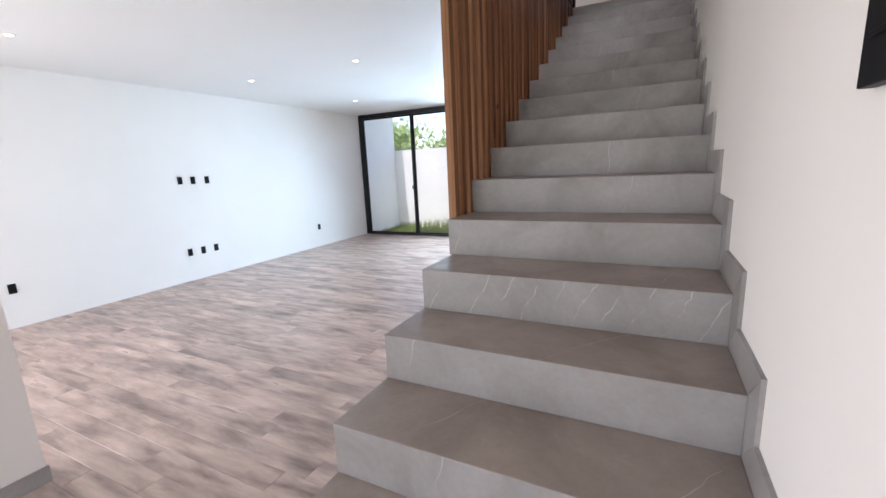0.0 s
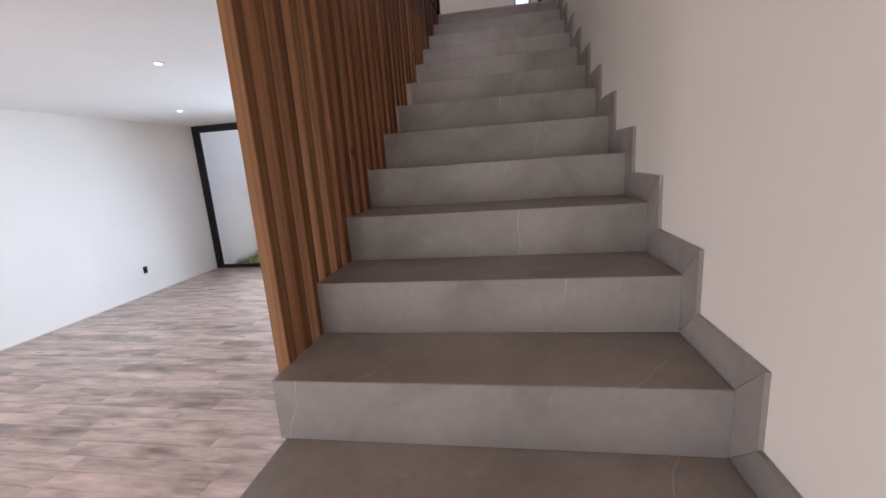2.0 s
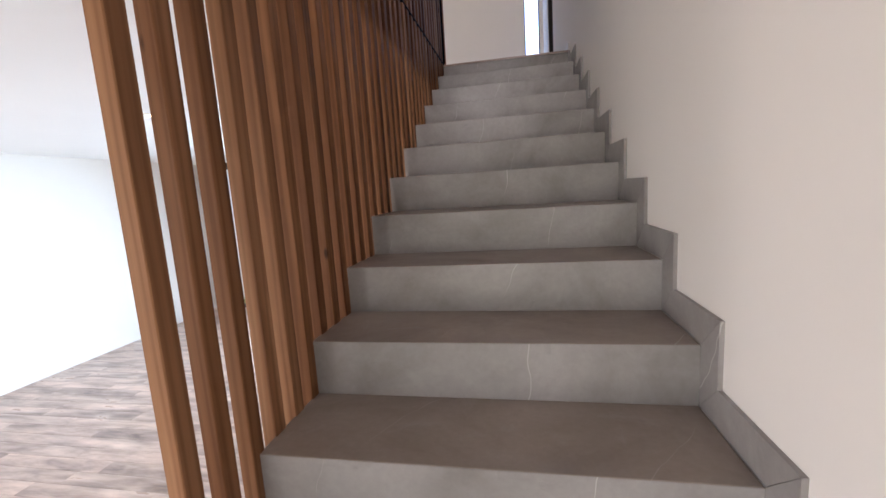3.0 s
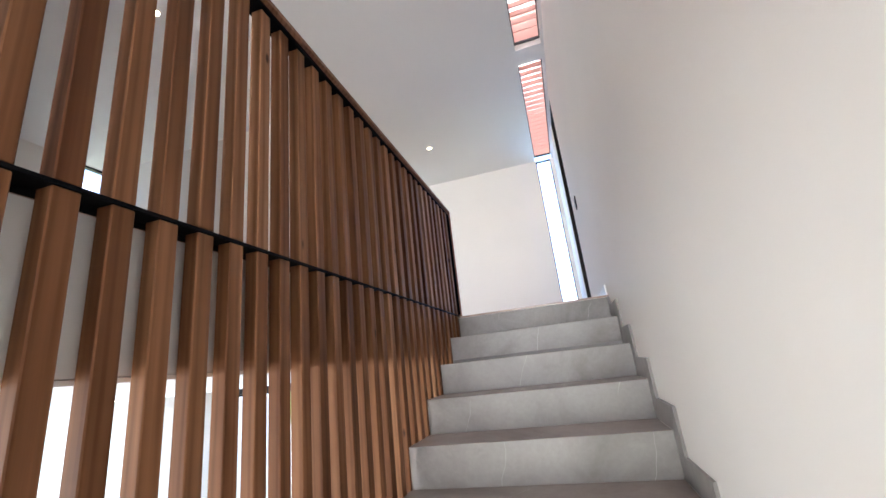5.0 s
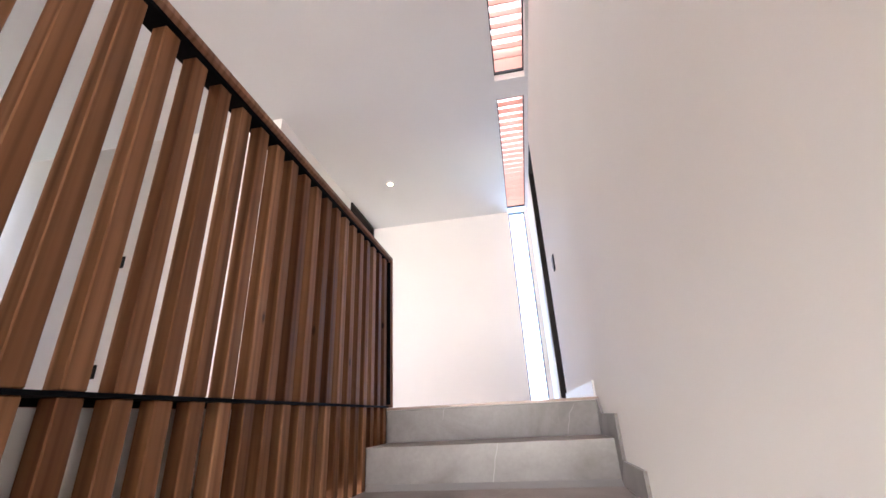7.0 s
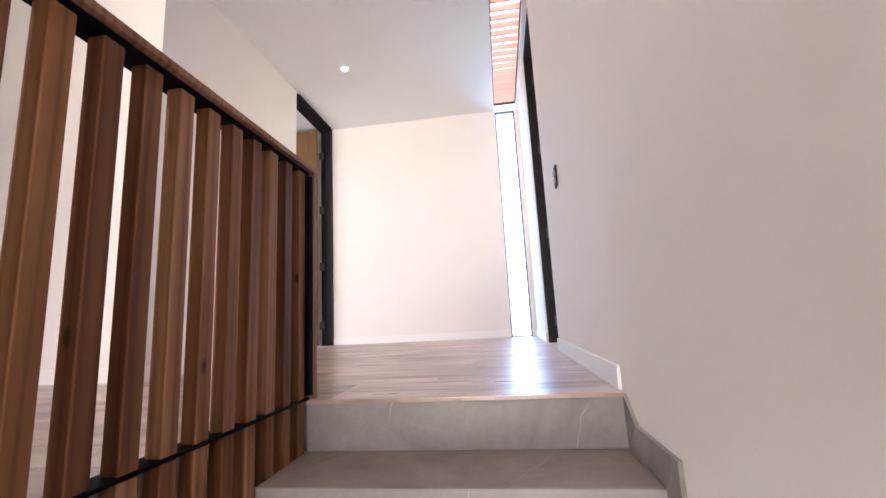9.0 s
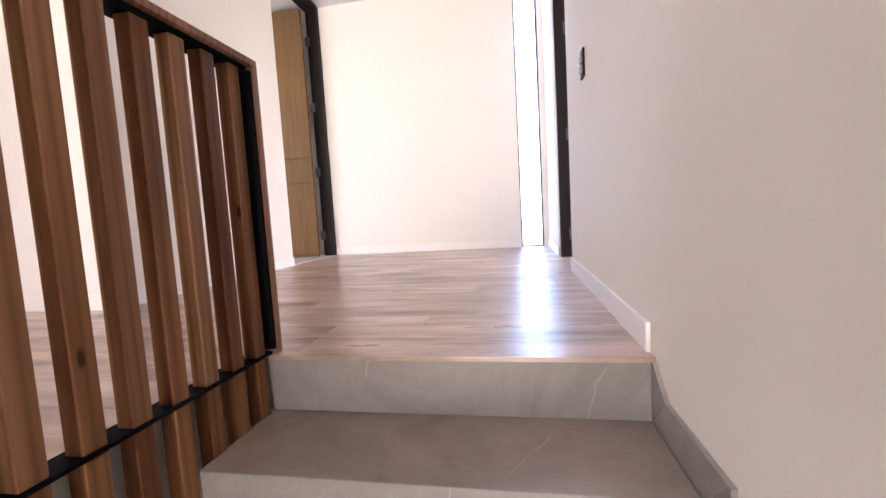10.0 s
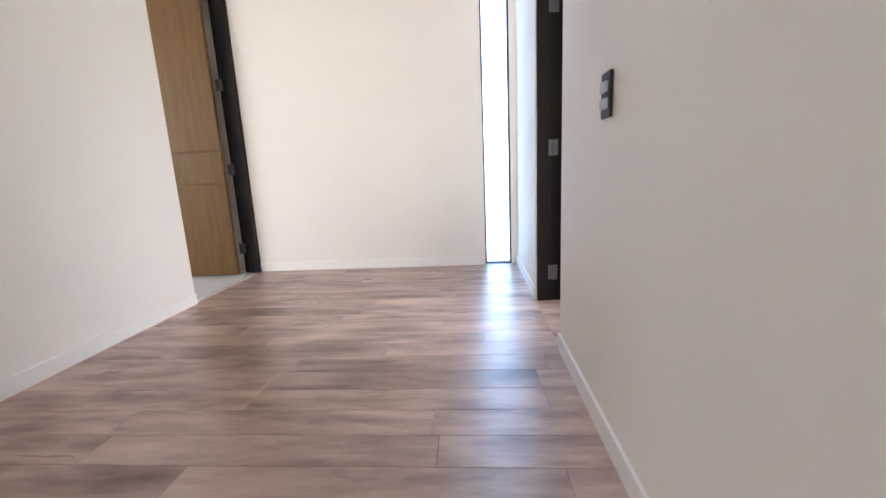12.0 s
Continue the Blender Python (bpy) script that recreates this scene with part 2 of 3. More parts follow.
M_GRASS = leaf_mat("garden_grass", (0.12, 0.18, 0.03), (0.22, 0.28, 0.06))
M_LEAF = leaf_mat("tree_leaf", (0.24, 0.32, 0.11), (0.36, 0.44, 0.18))
M_BARK = plaster("tree_bark", (0.12, 0.09, 0.065), 0.3)


def soil():
    m, n, l, b = mat("lawn", (0.1, 0.14, 0.04), 0.9)
    g = tex(n, l, coords(n, l), 3.0, 6)
    l.new(ramp(n, l, g, [(0.3, (0.07, 0.10, 0.03)), (0.7, (0.15, 0.18, 0.06))]), b.inputs["Base Color"])
    return m


M_LAWN = soil()


# ---- mesh tools ----
def box(bm, x0, x1, y0, y1, z0, z1):
    vs = [bm.verts.new(p) for p in ((x0, y0, z0), (x1, y0, z0), (x1, y1, z0), (x0, y1, z0),
                                    (x0, y0, z1), (x1, y0, z1), (x1, y1, z1), (x0, y1, z1))]
    for f in ((3, 2, 1, 0), (4, 5, 6, 7), (0, 1, 5, 4), (1, 2, 6, 5), (2, 3, 7, 6), (3, 0, 4, 7)):
        bm.faces.new([vs[i] for i in f])


def boxes(*bs, bevel=0.0, seg=2):
    bm = bmesh.new()
    for b in bs:
        box(bm, *b)
    if bevel:
        bmesh.ops.bevel(bm, geom=bm.edges[:], offset=bevel, segments=seg, affect='EDGES', profile=0.7)
    return bm


def prism(points, x0, x1):
    """A polygon in y, z carried from x0 to x1."""
    bm = bmesh.new()
    a = [bm.verts.new((x0, y, z)) for y, z in points]
    b = [bm.verts.new((x1, y, z)) for y, z in points]
    bm.faces.new(a)
    bm.faces.new(b[::-1])
    k = len(points)
    for i in range(k):
        bm.faces.new((a[(i + 1) % k], a[i], b[i], b[(i + 1) % k]))
    bmesh.ops.recalc_face_normals(bm, faces=bm.faces[:])
    return bm


def disc(bm, cx, cy, z0, z1, r, seg=24):
    lo = [bm.verts.new((cx + r * math.cos(2 * math.pi * i / seg), cy + r * math.sin(2 * math.pi * i / seg), z0)) for i in range(seg)]
    hi = [bm.verts.new((v.co.x, v.co.y, z1)) for v in lo]
    bm.faces.new(lo[::-1])
    bm.faces.new(hi)
    for i in range(seg):
        bm.faces.new((lo[i], lo[(i + 1) % seg], hi[(i + 1) % seg], hi[i]))


def obj(name, bm, material, parent=None, label=""):
    me = bpy.data.meshes.new(name)
    bm.to_mesh(me)
    bm.free()
    me.materials.append(material)
    o = new(name, me)
    o.parent = parent
    if label:
        o["label"] = label
    return o


def part(name, bm, material, parent, label=""):
    return obj(name, bm, material, parent, label)


def shared(name, me, parent, m=None):
    o = new(name, me)
    o.parent = parent
    if m is not None:
        o.matrix_basis = m
    return o


def struct(name, bm, material, label, category):
    return tagged(obj(name, bm, material), label, category, "", "structure")


def thing(name, label, category, at=(0, 0, 0), group=""):
    e = new(name)
    e.location = at
    e.empty_display_size = 0.1
    return tagged(e, label, category, group)


# ---- plan ----
ZG, ZC = -0.72, 2.375        # ground floor, its ceiling
ZU, ZT = 2.70, 5.60          # upper floor, its ceiling
XW = 0.012                   # face of the stair wall
RISE, GO, Y1 = 0.18, 0.317, 1.28
XL = -1.141                  # open edge of the stair


def step_y(k):
    return Y1 + GO * (k - 1)


YT = step_y(15)              # top riser
YB = 9.25                    # back wall of the landing
XLW = -2.52                  # wall across the landing
XV = -1.205                  # slab edge along the stair well
YWIN = 9.35

# walls
struct("wall_stair", boxes((XW, 0.2, -3, 7.38, -0.9, ZT), (XW, 0.2, 7.38, 8.17, -0.9, ZU - 0.02), (XW, 0.2, 8.17, YB + 0.15, -0.9, ZT)),
       M_WALL, "smooth white painted wall beside the stone stair", "wall")
struct("wall_back", boxes((-5.0, -0.295, YB, YB + 0.15, ZU, ZT), (-0.045, XW, YB, YB + 0.15, ZU, ZT)),
       M_WALL, "white painted end wall of the upper landing", "wall")
struct("wall_landing", boxes((XLW - 0.15, XLW, 6.42, 8.25, ZU, ZT)), M_WALL, "white painted wall across the upper landing", "wall")
struct("wall_upper_hall", boxes((-6.3, XLW - 0.15, 6.42, 6.57, ZU, ZT)), M_WALL, "white painted wall of the upper hall", "wall")
struct("wall_upper_west", boxes((-6.45, -6.3, -3, 5.90, ZU, ZT), (-6.45, -6.3, 6.42, 6.57, ZU, ZT)), M_WALL, "white wall with a narrow tall window", "wall")
struct("wall_living", boxes((-7.25, -7.08, 0.5, YWIN + 0.15, -0.9, ZC + 0.3)), M_WALL, "long white painted living room wall with black sockets", "wall")
struct("wall_living_south", boxes((-7.25, -7.08, -3, -2.7, -0.9, ZC + 0.3), (-7.25, -7.08, -2.7, 0.5, ZC, ZC + 0.3), (-7.25, -7.08, -2.7, 0.5, -0.9, ZG)), M_WALL, "white wall round a wide living room opening", "wall")
struct("wall_garden_front", boxes((-2.4, XW, YWIN, YWIN + 0.15, -0.9, ZC), (-7.08, XW, YWIN, YWIN + 0.15, -0.9, ZG - 0.01)), M_WALL, "white wall beside the garden window", "wall")
struct("wall_hall", boxes((-3.45, -3.32, 0.5, 1.2, ZG, ZC)), M_WALL, "end of a white partition wall near the entrance", "wall")
struct("wall_entrance", boxes((-7.25, -6.75, -3.15, -3, -0.9, ZC), (-3.05, -2.75, -3.15, -3, -0.9, ZC), (-6.75, -3.05, -3.15, -3, -0.9, ZG + 0.05), (-0.45, 0.2, -3.15, -3, -0.9, ZC), (-2.75, -0.45, -3.15, -3, -0.9, ZG)),
       M_WALL, "white wall with the entrance opening", "wall")
# out of view; its opening is made up to hold the upper fill lamp
struct("wall_upper_south", boxes((-6.45, -2.8, -3.15, -3, ZC, ZT), (-0.2, 0.2, -3.15, -3, ZC, ZT), (-2.8, -0.2, -3.15, -3, ZC, 3.15), (-2.8, -0.2, -3.15, -3, 5.25, ZT)),
       M_WALL, "unseen white upper wall with an opening made for the fill lamp", "wall")
# unseen blocker, keeps the upper fill lamp off the near stair wall
struct("wall_upper_well_shade", boxes((-0.72, XW, 0.78, 0.9, ZU, ZT)), M_WALL, "unseen short white wall added to shade the stair wall", "wall")
# out of view, added to cut the upper fill lamp from the hall wall
struct("wall_upper_side_shade", boxes((-2.90, -2.75, -3, 2.4, ZU, ZT)), M_WALL, "unseen white partition added to shade the upper hall wall", "wall")
struct("wall_left_room", boxes((-5.15, -5.0, 6.57, 7.0, ZU, ZT), (-5.15, -5.0, 8.4, YB + 0.15, ZU, ZT), (-5.15, -5.0, 7.0, 8.4, ZU, 3.4), (-5.15, -5.0, 7.0, 8.4, 5.2, ZT)),
       M_WALL, "white wall of the side room", "wall")
struct("wall_right_room", boxes((2.4, 2.55, 5.4, 6.65, ZU, ZT), (2.4, 2.55, 8.35, YB + 0.15, ZU, ZT), (2.4, 2.55, 6.65, 8.35, ZU, 3.15), (2.4, 2.55, 6.65, 8.35, 5.25, ZT), (0.2, 2.4, 5.4, 5.55, ZU, ZT), (0.2, 2.4, YB, YB + 0.15, ZU, ZT)), M_WALL, "white walls of the room off the landing", "wall")

# slabs and ceilings
struct("floor", boxes((-7.08, XW, -3, YWIN, -0.9, ZG - 0.012)), M_GROUT, "underlay of the ground floor planks", "floor")
struct("floor_upper", boxes((-7.25, XV, -3, YB + 0.25, ZC, ZU - 0.012), (XV, 2.4, YT + 0.012, YB + 0.25, ZC, ZU - 0.012), (XV, XW, -3, 0.9, ZC, ZU - 0.012)),
       M_SLAB, "white painted slab of the upper floor", "floor")
struct("floor_left_room", boxes((-5.0, XLW - 0.06, 6.57, YB, ZU - 0.011, ZU - 0.002)), M_TILE, "pale tiled floor of the side room", "floor")
struct("ceiling_living", boxes((-7.08, XV - 0.01, -3, YWIN, ZC - 0.012, ZC - 0.002)), M_CEIL, "flat white living room ceiling", "ceiling")
SK0, SK1 = -0.305, -0.02     # roof slot
struct("ceiling", boxes((-6.45, SK0, -3.15, YB + 0.15, ZT, ZT + 0.1), (SK1, 2.55, -3.15, YB + 0.15, ZT, ZT + 0.1),
                        (SK0, SK1, -3.15, 3.9, ZT, ZT + 0.1), (SK0, SK1, 6.425, 6.68, ZT, ZT + 0.1)),
       M_CEIL, "flat white ceiling with a louvred roof slot", "ceiling")


# ---- roof slot ----
def roof_slot(y0, y1):
    t = thing("roof_louvre", "terracotta louvre blades in a black framed roof slot", "skylight", ((SK0 + SK1) / 2, y0, ZT + 0.1), "roof louvres")
    w = (SK1 - SK0) / 2
    L = y1 - y0
    f = 0.012
    part("frame", boxes((-w, -w + f, 0, L, -0.03, 0.0), (w - f, w, 0, L, -0.03, 0.0), (-w + f, w - f, 0, f, -0.03, 0.0), (-w + f, w - f, L - f, L, -0.03, 0.0)), M_ALU, t, "thin black metal frame")
    part("kerb", boxes((-w - 0.06, -w, -0.06, L + 0.06, 0.004, 0.42), (w, w + 0.06, -0.06, L + 0.06, 0.004, 0.42), (-w, w, -0.06, -0.001, 0.004, 0.42), (-w, w, L + 0.001, L + 0.06, 0.004, 0.42)), M_PINK, t)
    part("glazing", boxes((-w, w, 0, L, 0.36, 0.37)), M_OPAL, t, "milky translucent cover")
    me = bpy.data.meshes.new("blade")
    bm = boxes((-w, w, 0, 0.012, 0, 0.062), bevel=0.0015, seg=1)
    bm.to_mesh(me)
    bm.free()
    me.materials.append(M_PINK)
    k = 0
    while 0.03 + k * 0.112 + 0.1 < L:
        shared("blade", me, t, Matrix.Translation((0, 0.03 + k * 0.112, 0.02)))
        k += 1
    return t


roof_slot(3.9, 6.425)
roof_slot(6.68, YB)

# ---- stair ----
stair = thing("staircase", "straight stair clad in grey veined stone", "staircase", (0, 0, ZG))
stair["kind"] = "structure"


def at_stair(name, bm, m, label=""):
    for v in bm.verts:
        v.co.z -= ZG
    return part(name, bm, m, stair, label)


core = [(step_y(-3) + 0.02, ZG)]
for k in range(-3, 15):
    core += [(step_y(k) + 0.02, RISE * k - 0.022), (step_y(k + 1) + 0.02, RISE * k - 0.022)]
core += [(YT + 0.02, ZC), (YT - 0.3, ZC), (1.0, ZG)]
at_stair("core", prism(core, XL + 0.012, XW), M_CONC, "concrete body")
for k in range(-3, 15):
    y, z = step_y(k), RISE * k
    xe = XL if k < 4 else -1.156 + 0.015 * (y + 0.16 - 2.32) / 3.38
    at_stair("tread", boxes((xe, 0.0, y + 0.0016, step_y(k + 1) + 0.016, z - 0.02, z), bevel=0.0015, seg=1), M_TREAD)
    at_stair("riser", boxes((xe + 0.001, 0.0, y, y + 0.015, z - RISE + 0.0008, z - 0.0012), bevel=0.001, seg=1), M_STONE_VEINED if k == 3 else M_STONE)
at_stair("riser", boxes((-1.166, 0.0, YT + 0.003, YT + 0.018, ZU - RISE + 0.0008, ZU - 0.014), bevel=0.001, seg=1), M_STONE)
for k in range(-3, 16):
    y, z, h = step_y(k), RISE * k, 0.1
    zl = z - RISE
    up = [(y + 0.002, zl + 0.001), (y + 0.002, z), (y - h, z + h), (y - h, zl + h)]
    if k == 15:
        up = [(y + 0.002, zl + 0.001), (y + 0.002, z - 0.002), (y - h, zl + h)]
    at_stair("skirting", prism(up, 0.0, XW), M_STONE)
    if k < 15:
        at_stair("skirting", prism([(y + 0.003, z + 0.0008), (step_y(k + 1), z + 0.0008), (step_y(k + 1) - h - 0.0012, z + h), (y - h + 0.001, z + h)], 0.0, XW), M_STONE)
struct("trim_landing_edge", boxes((XL, XW, YT - 0.004, YT + 0.029, ZU - 0.0125, ZU + 0.0015), bevel=0.002), M_PLANK, "thin wooden edge strip of the landing", "trim")

# ---- slatted screen ----
screen = thing("slatted_screen", "tall stained wooden slat screen in a black steel frame", "screen", (XL, step_y(4), RISE * 4))
SX0, SX1 = -1.177, -1.135
PITCH, SD = 0.1009, 0.0475
ZR = 3.622                   # top of the rail
oy, oz = step_y(4), RISE * 4


def at_screen(name, bm, m, label="", parent=None):
    for v in bm.verts:
        v.co -= Vector((XL, oy, oz))
    return part(name, bm, m, parent or screen, label)


def slat_mesh(length):
    me = bpy.data.meshes.new("slat")
    bm = boxes((0, SX1 - SX0, 0, SD, 0, length), bevel=0.0025, seg=1)
    bm.to_mesh(me)
    bm.free()
    me.materials.append(M_SLAT)
    return me


upper_me = slat_mesh(ZR - 0.034 - (ZU + 0.0125))
y_end = YT + 0.012
lower = {}
for i in range(34):
    y = 2.3213 + i * PITCH
    k = min(14, int((y - Y1) / GO) + 1)
    zb = RISE * k - 0.19
    if k not in lower:
        lower[k] = slat_mesh(ZU + 0.0025 - zb)
    sx = -1.150 + 0.015 * (y - 2.32) / 3.38 - (SX1 - SX0)
    shared("slat", lower[k], screen, Matrix.Translation((sx - XL, y - oy, zb - oz)))
    shared("slat", upper_me, screen, Matrix.Translation((sx - XL, y - oy, ZU + 0.0125 - oz)))
plate = boxes((-1.1985, -1.146, 2.32, y_end, ZU + 0.003, ZU + 0.012), (-1.2035, -1.1990, 2.32, y_end, ZU - 0.011, ZU + 0.012), bevel=0.001, seg=1)
for v in plate.verts:
    if v.co.x > -1.19:
        v.co.x += 0.015 * (v.co.y - 2.32) / 3.38
at_screen("bottom_plate", plate, M_STEEL, "black steel plate")
at_screen("top_plate", boxes((-1.200, SX1 + 0.002, 2.32, y_end, ZR - 0.034, ZR - 0.020), bevel=0.001, seg=1), M_STEEL, "black steel plate")
at_screen("handrail", boxes((-1.205, SX1 + 0.020, 2.315, y_end + 0.03, ZR - 0.019, ZR), bevel=0.002), M_CAP, "thin wooden handrail cap")
at_screen("end_plate", boxes((-1.200, SX1 + 0.012, y_end, y_end + 0.010, ZU + 0.0185, ZR - 0.035)), M_STEEL, "black steel end plate")
at_screen("end_cap", boxes((-1.205, SX1 + 0.020, y_end + 0.011, y_end + 0.030, ZU + 0.004, ZR - 0.0195), bevel=0.002), M_CAP, "wooden end cladding")

# ---- trims ----
struct("baseboard_stair_wall", boxes((0.0, XW, YT + 0.045, 7.38, ZU, ZU + 0.085), bevel=0.003), M_TRIM, "low white painted baseboard", "baseboard")
struct("baseboard_right_end", boxes((0.0, XW, 8.17, YB, ZU, ZU + 0.085), bevel=0.003), M_TRIM, "low white painted baseboard", "baseboard")
struct("baseboard_back", boxes((XLW, -0.31, YB - 0.012, YB, ZU, ZU + 0.085), bevel=0.003), M_TRIM, "low white painted baseboard", "baseboard")
struct("baseboard_landing", boxes((XLW, XLW + 0.012, 6.408, 8.25, ZU, ZU + 0.085), bevel=0.003), M_TRIM, "low white painted baseboard", "baseboard")
struct("baseboard_upper_hall", boxes((-6.3, XLW, 6.408, 6.42, ZU, ZU + 0.085), bevel=0.003), M_TRIM, "low white painted baseboard", "baseboard")
struct("baseboard_hall", boxes((-3.32, -3.308, 0.5, 1.212, ZG, ZG + 0.10), (-3.45, -3.32, 1.2, 1.212, ZG, ZG + 0.10), bevel=0.002), M_STONE, "grey stone baseboard of the partition", "baseboard")


# ---- slit window ----
slit = tagged(thing("window_slit", "tall narrow floor to ceiling window in a thin black frame", "window", (-0.17, YB + 0.06, ZU)), kind="structure")
for a, b in ((-0.125, -0.108), (0.108, 0.125)):
    part("window_frame", boxes((a, b, -0.02, 0.04, 0.0, ZT - ZU), bevel=0.001, seg=1), M_ALU, slit)
part("window_frame", boxes((-0.108, 0.108, -0.02, 0.04, 0.0, 0.015)), M_ALU, slit)
part("window_frame", boxes((-0.108, 0.108, -0.02, 0.04, ZT - ZU - 0.015, ZT - ZU)), M_ALU, slit)
p = part("pane", boxes((-0.108, 0.108, 0.006, 0.012, 0.015, ZT - ZU - 0.015)), M_GLASS, slit)
p.visible_shadow = False

# ---- upper hall window ----
uw = tagged(thing("window_upper_hall", "narrow tall window in a thin black aluminium frame", "window", (-6.38, 5.90, ZU)), kind="structure")
part("window_frame", boxes((-0.03, 0.04, 0, 0.03, 0, ZT - ZU)), M_ALU, uw)
part("window_frame", boxes((-0.03, 0.04, 0.50, 0.518, 0, ZT - ZU)), M_ALU, uw)
part("window_frame", boxes((-0.03, 0.04, 0.03, 0.50, ZT - ZU - 0.03, ZT - ZU)), M_ALU, uw)
p = part("pane", boxes((0, 0.006, 0.03, 0.50, 0, ZT - ZU - 0.03)), M_GLASS, uw)
p.visible_shadow = False


# ---- doors ----
def hinge(t, x, y, z, along):
    bm = bmesh.new()
    disc(bm, 0, 0, -0.05, 0.05, 0.0065, 12)
    if along == 'x':
        box(bm, -0.03, 0.03, -0.002, 0.002, -0.05, 0.05)
    else:
        box(bm, -0.002, 0.002, -0.03, 0.03, -0.05, 0.05)
    for v in bm.verts:
        v.co += Vector((x, y, z))
    part("hinge", bm, M_CHROME, t, "dull steel hinge")


H = ZT - ZU
d1 = tagged(thing("door_landing_left", "open oak veneer door in a dark full height frame", "door", (XLW, YB, ZU)), kind="structure")
part("door_frame", boxes((-0.15, 0.0, -0.030, -0.002, 0, H - 0.003), (-0.11, 0.003, -0.050, -0.031, 0, H - 0.003), (-0.07, 0.006, -0.068, -0.051, 0, H - 0.003), bevel=0.004), M_DARKWOOD, d1, "dark wooden frame")
part("door_frame", boxes((-0.15, 0.012, -0.965, -0.056, H - 0.05, H - 0.003), bevel=0.003), M_DARKWOOD, d1, "dark wooden frame")
leaf = part("door_leaf", boxes((-1.058, -0.162, -0.132, -0.112, 0.010, H - 0.057)), M_OAK, d1, "oak veneer leaf with two grooves")
for z0, z1 in ((0.008, 0.866), (0.888, 1.156), (1.178, H - 0.055)):
    part("panel", boxes((-1.06, -0.16, -0.150, -0.133, z0, z1), bevel=0.002, seg=1), M_OAK, leaf)
for z in (0.25, 1.0, 1.75, 2.5):
    hinge(d1, -0.12, -0.085, z, 'x')

d2 = tagged(thing("door_landing_right", "open dark wood door in a dark full height frame", "door", (XW, 8.17, ZU)), kind="structure")
part("door_frame", boxes((0.008, 0.10, -0.035, -0.001, 0, H - 0.003), (0.101, 0.19, -0.022, -0.001, 0, H - 0.003), bevel=0.002), M_DARKWOOD, d2, "dark wooden frame")
part("door_frame", boxes((0.02, 0.188, -0.789, -0.765, 0, H - 0.003), bevel=0.002), M_DARKWOOD, d2, "dark wooden frame")
part("door_frame", boxes((0.008, 0.19, -0.764, -0.036, H - 0.04, H - 0.003), bevel=0.002), M_DARKWOOD, d2, "dark wooden frame")
part("door_leaf", boxes((0.20, 0.93, -0.065, -0.027, 0.008, H - 0.05), bevel=0.002), M_DARKWOOD, d2, "dark wooden leaf")
for z in (0.20, 1.02, 1.86, 2.6):
    hinge(d2, 0.108, -0.036, z, 'x')

# ---- garden window ----
gw = tagged(thing("window_garden", "wide sliding garden window in black aluminium frames", "window", (-7.08, YWIN + 0.05, ZG)), kind="structure")
HW = ZC - 0.012 - ZG
edges = [0.0, 1.56, 3.12, 4.68]
part("window_frame", boxes((0, 0.10, -0.05, 0.06, 0.0, HW), bevel=0.003), M_ALU, gw)
part("window_frame", boxes((4.58, 4.68, -0.05, 0.06, 0.0, HW), bevel=0.003), M_ALU, gw)
part("window_frame", boxes((0.10, 4.58, -0.05, 0.06, HW - 0.10, HW), bevel=0.003), M_ALU, gw)
part("window_frame", boxes((0.10, 4.58, -0.05, 0.06, 0.0, 0.035), bevel=0.003), M_ALU, gw)
for i, (a, b) in enumerate(zip(edges[:-1], edges[1:])):
    dy = 0.012 if i % 2 else -0.018
    a, b = max(a, 0.10) + 0.001, min(b + 0.03, 4.58) - 0.001
    sash = part("sash", boxes((a, a + 0.055, dy - 0.016, dy + 0.016, 0.036, HW - 0.101), (b - 0.055, b, dy - 0.016, dy + 0.016, 0.036, HW - 0.101),
                              (a + 0.055, b - 0.055, dy - 0.016, dy + 0.016, 0.036, 0.075), (a + 0.055, b - 0.055, dy - 0.016, dy + 0.016, HW - 0.14, HW - 0.101)), M_ALU, gw)
    p = part("pane", boxes((a + 0.055, b - 0.055, dy - 0.003, dy + 0.003, 0.075, HW - 0.14)), M_GLASS, sash)
    p.visible_shadow = False
part("handle", boxes((1.519, 1.531, -0.060, -0.035, 1.17, 1.27), (1.517, 1.585, -0.070, -0.058, 1.214, 1.230), bevel=0.002), M_BLACK, gw, "black lever handle")


# ---- electrical ----
def outlet(y, z):
    t = thing("wall_outlet", "small black rectangular socket plate on white wall", "outlet", (-7.08, y, z), "living room outlets")
    part("plate", boxes((0, 0.009, -0.038, 0.038, -0.06, 0.06), bevel=0.003), M_BLACK, t)
    part("socket", boxes((0.009, 0.012, -0.02, 0.02, -0.035, 0.035), bevel=0.001, seg=1), M_BLACK, t)


for y, z in ((4.53, 0.945), (4.745, 0.94), (4.99, 0.936), (4.505, -0.24), (4.735, -0.244), (4.972, -0.243), (2.316, -0.235), (7.552, -0.268)):
    outlet(y, z)

for z, c in ((4.17, "switch"), (3.146, "outlet")):
    t = thing("wall_" + c, "small black %s plate on the white upper hall wall" % c, c, (-4.06, 6.42, z))
    part("plate", boxes((-0.038, 0.038, -0.009, 0, -0.06, 0.06), bevel=0.003), M_BLACK, t)
    part("key", boxes((-0.02, 0.02, -0.012, -0.0091, -0.035, 0.035), bevel=0.001, seg=1), M_BLACK, t)

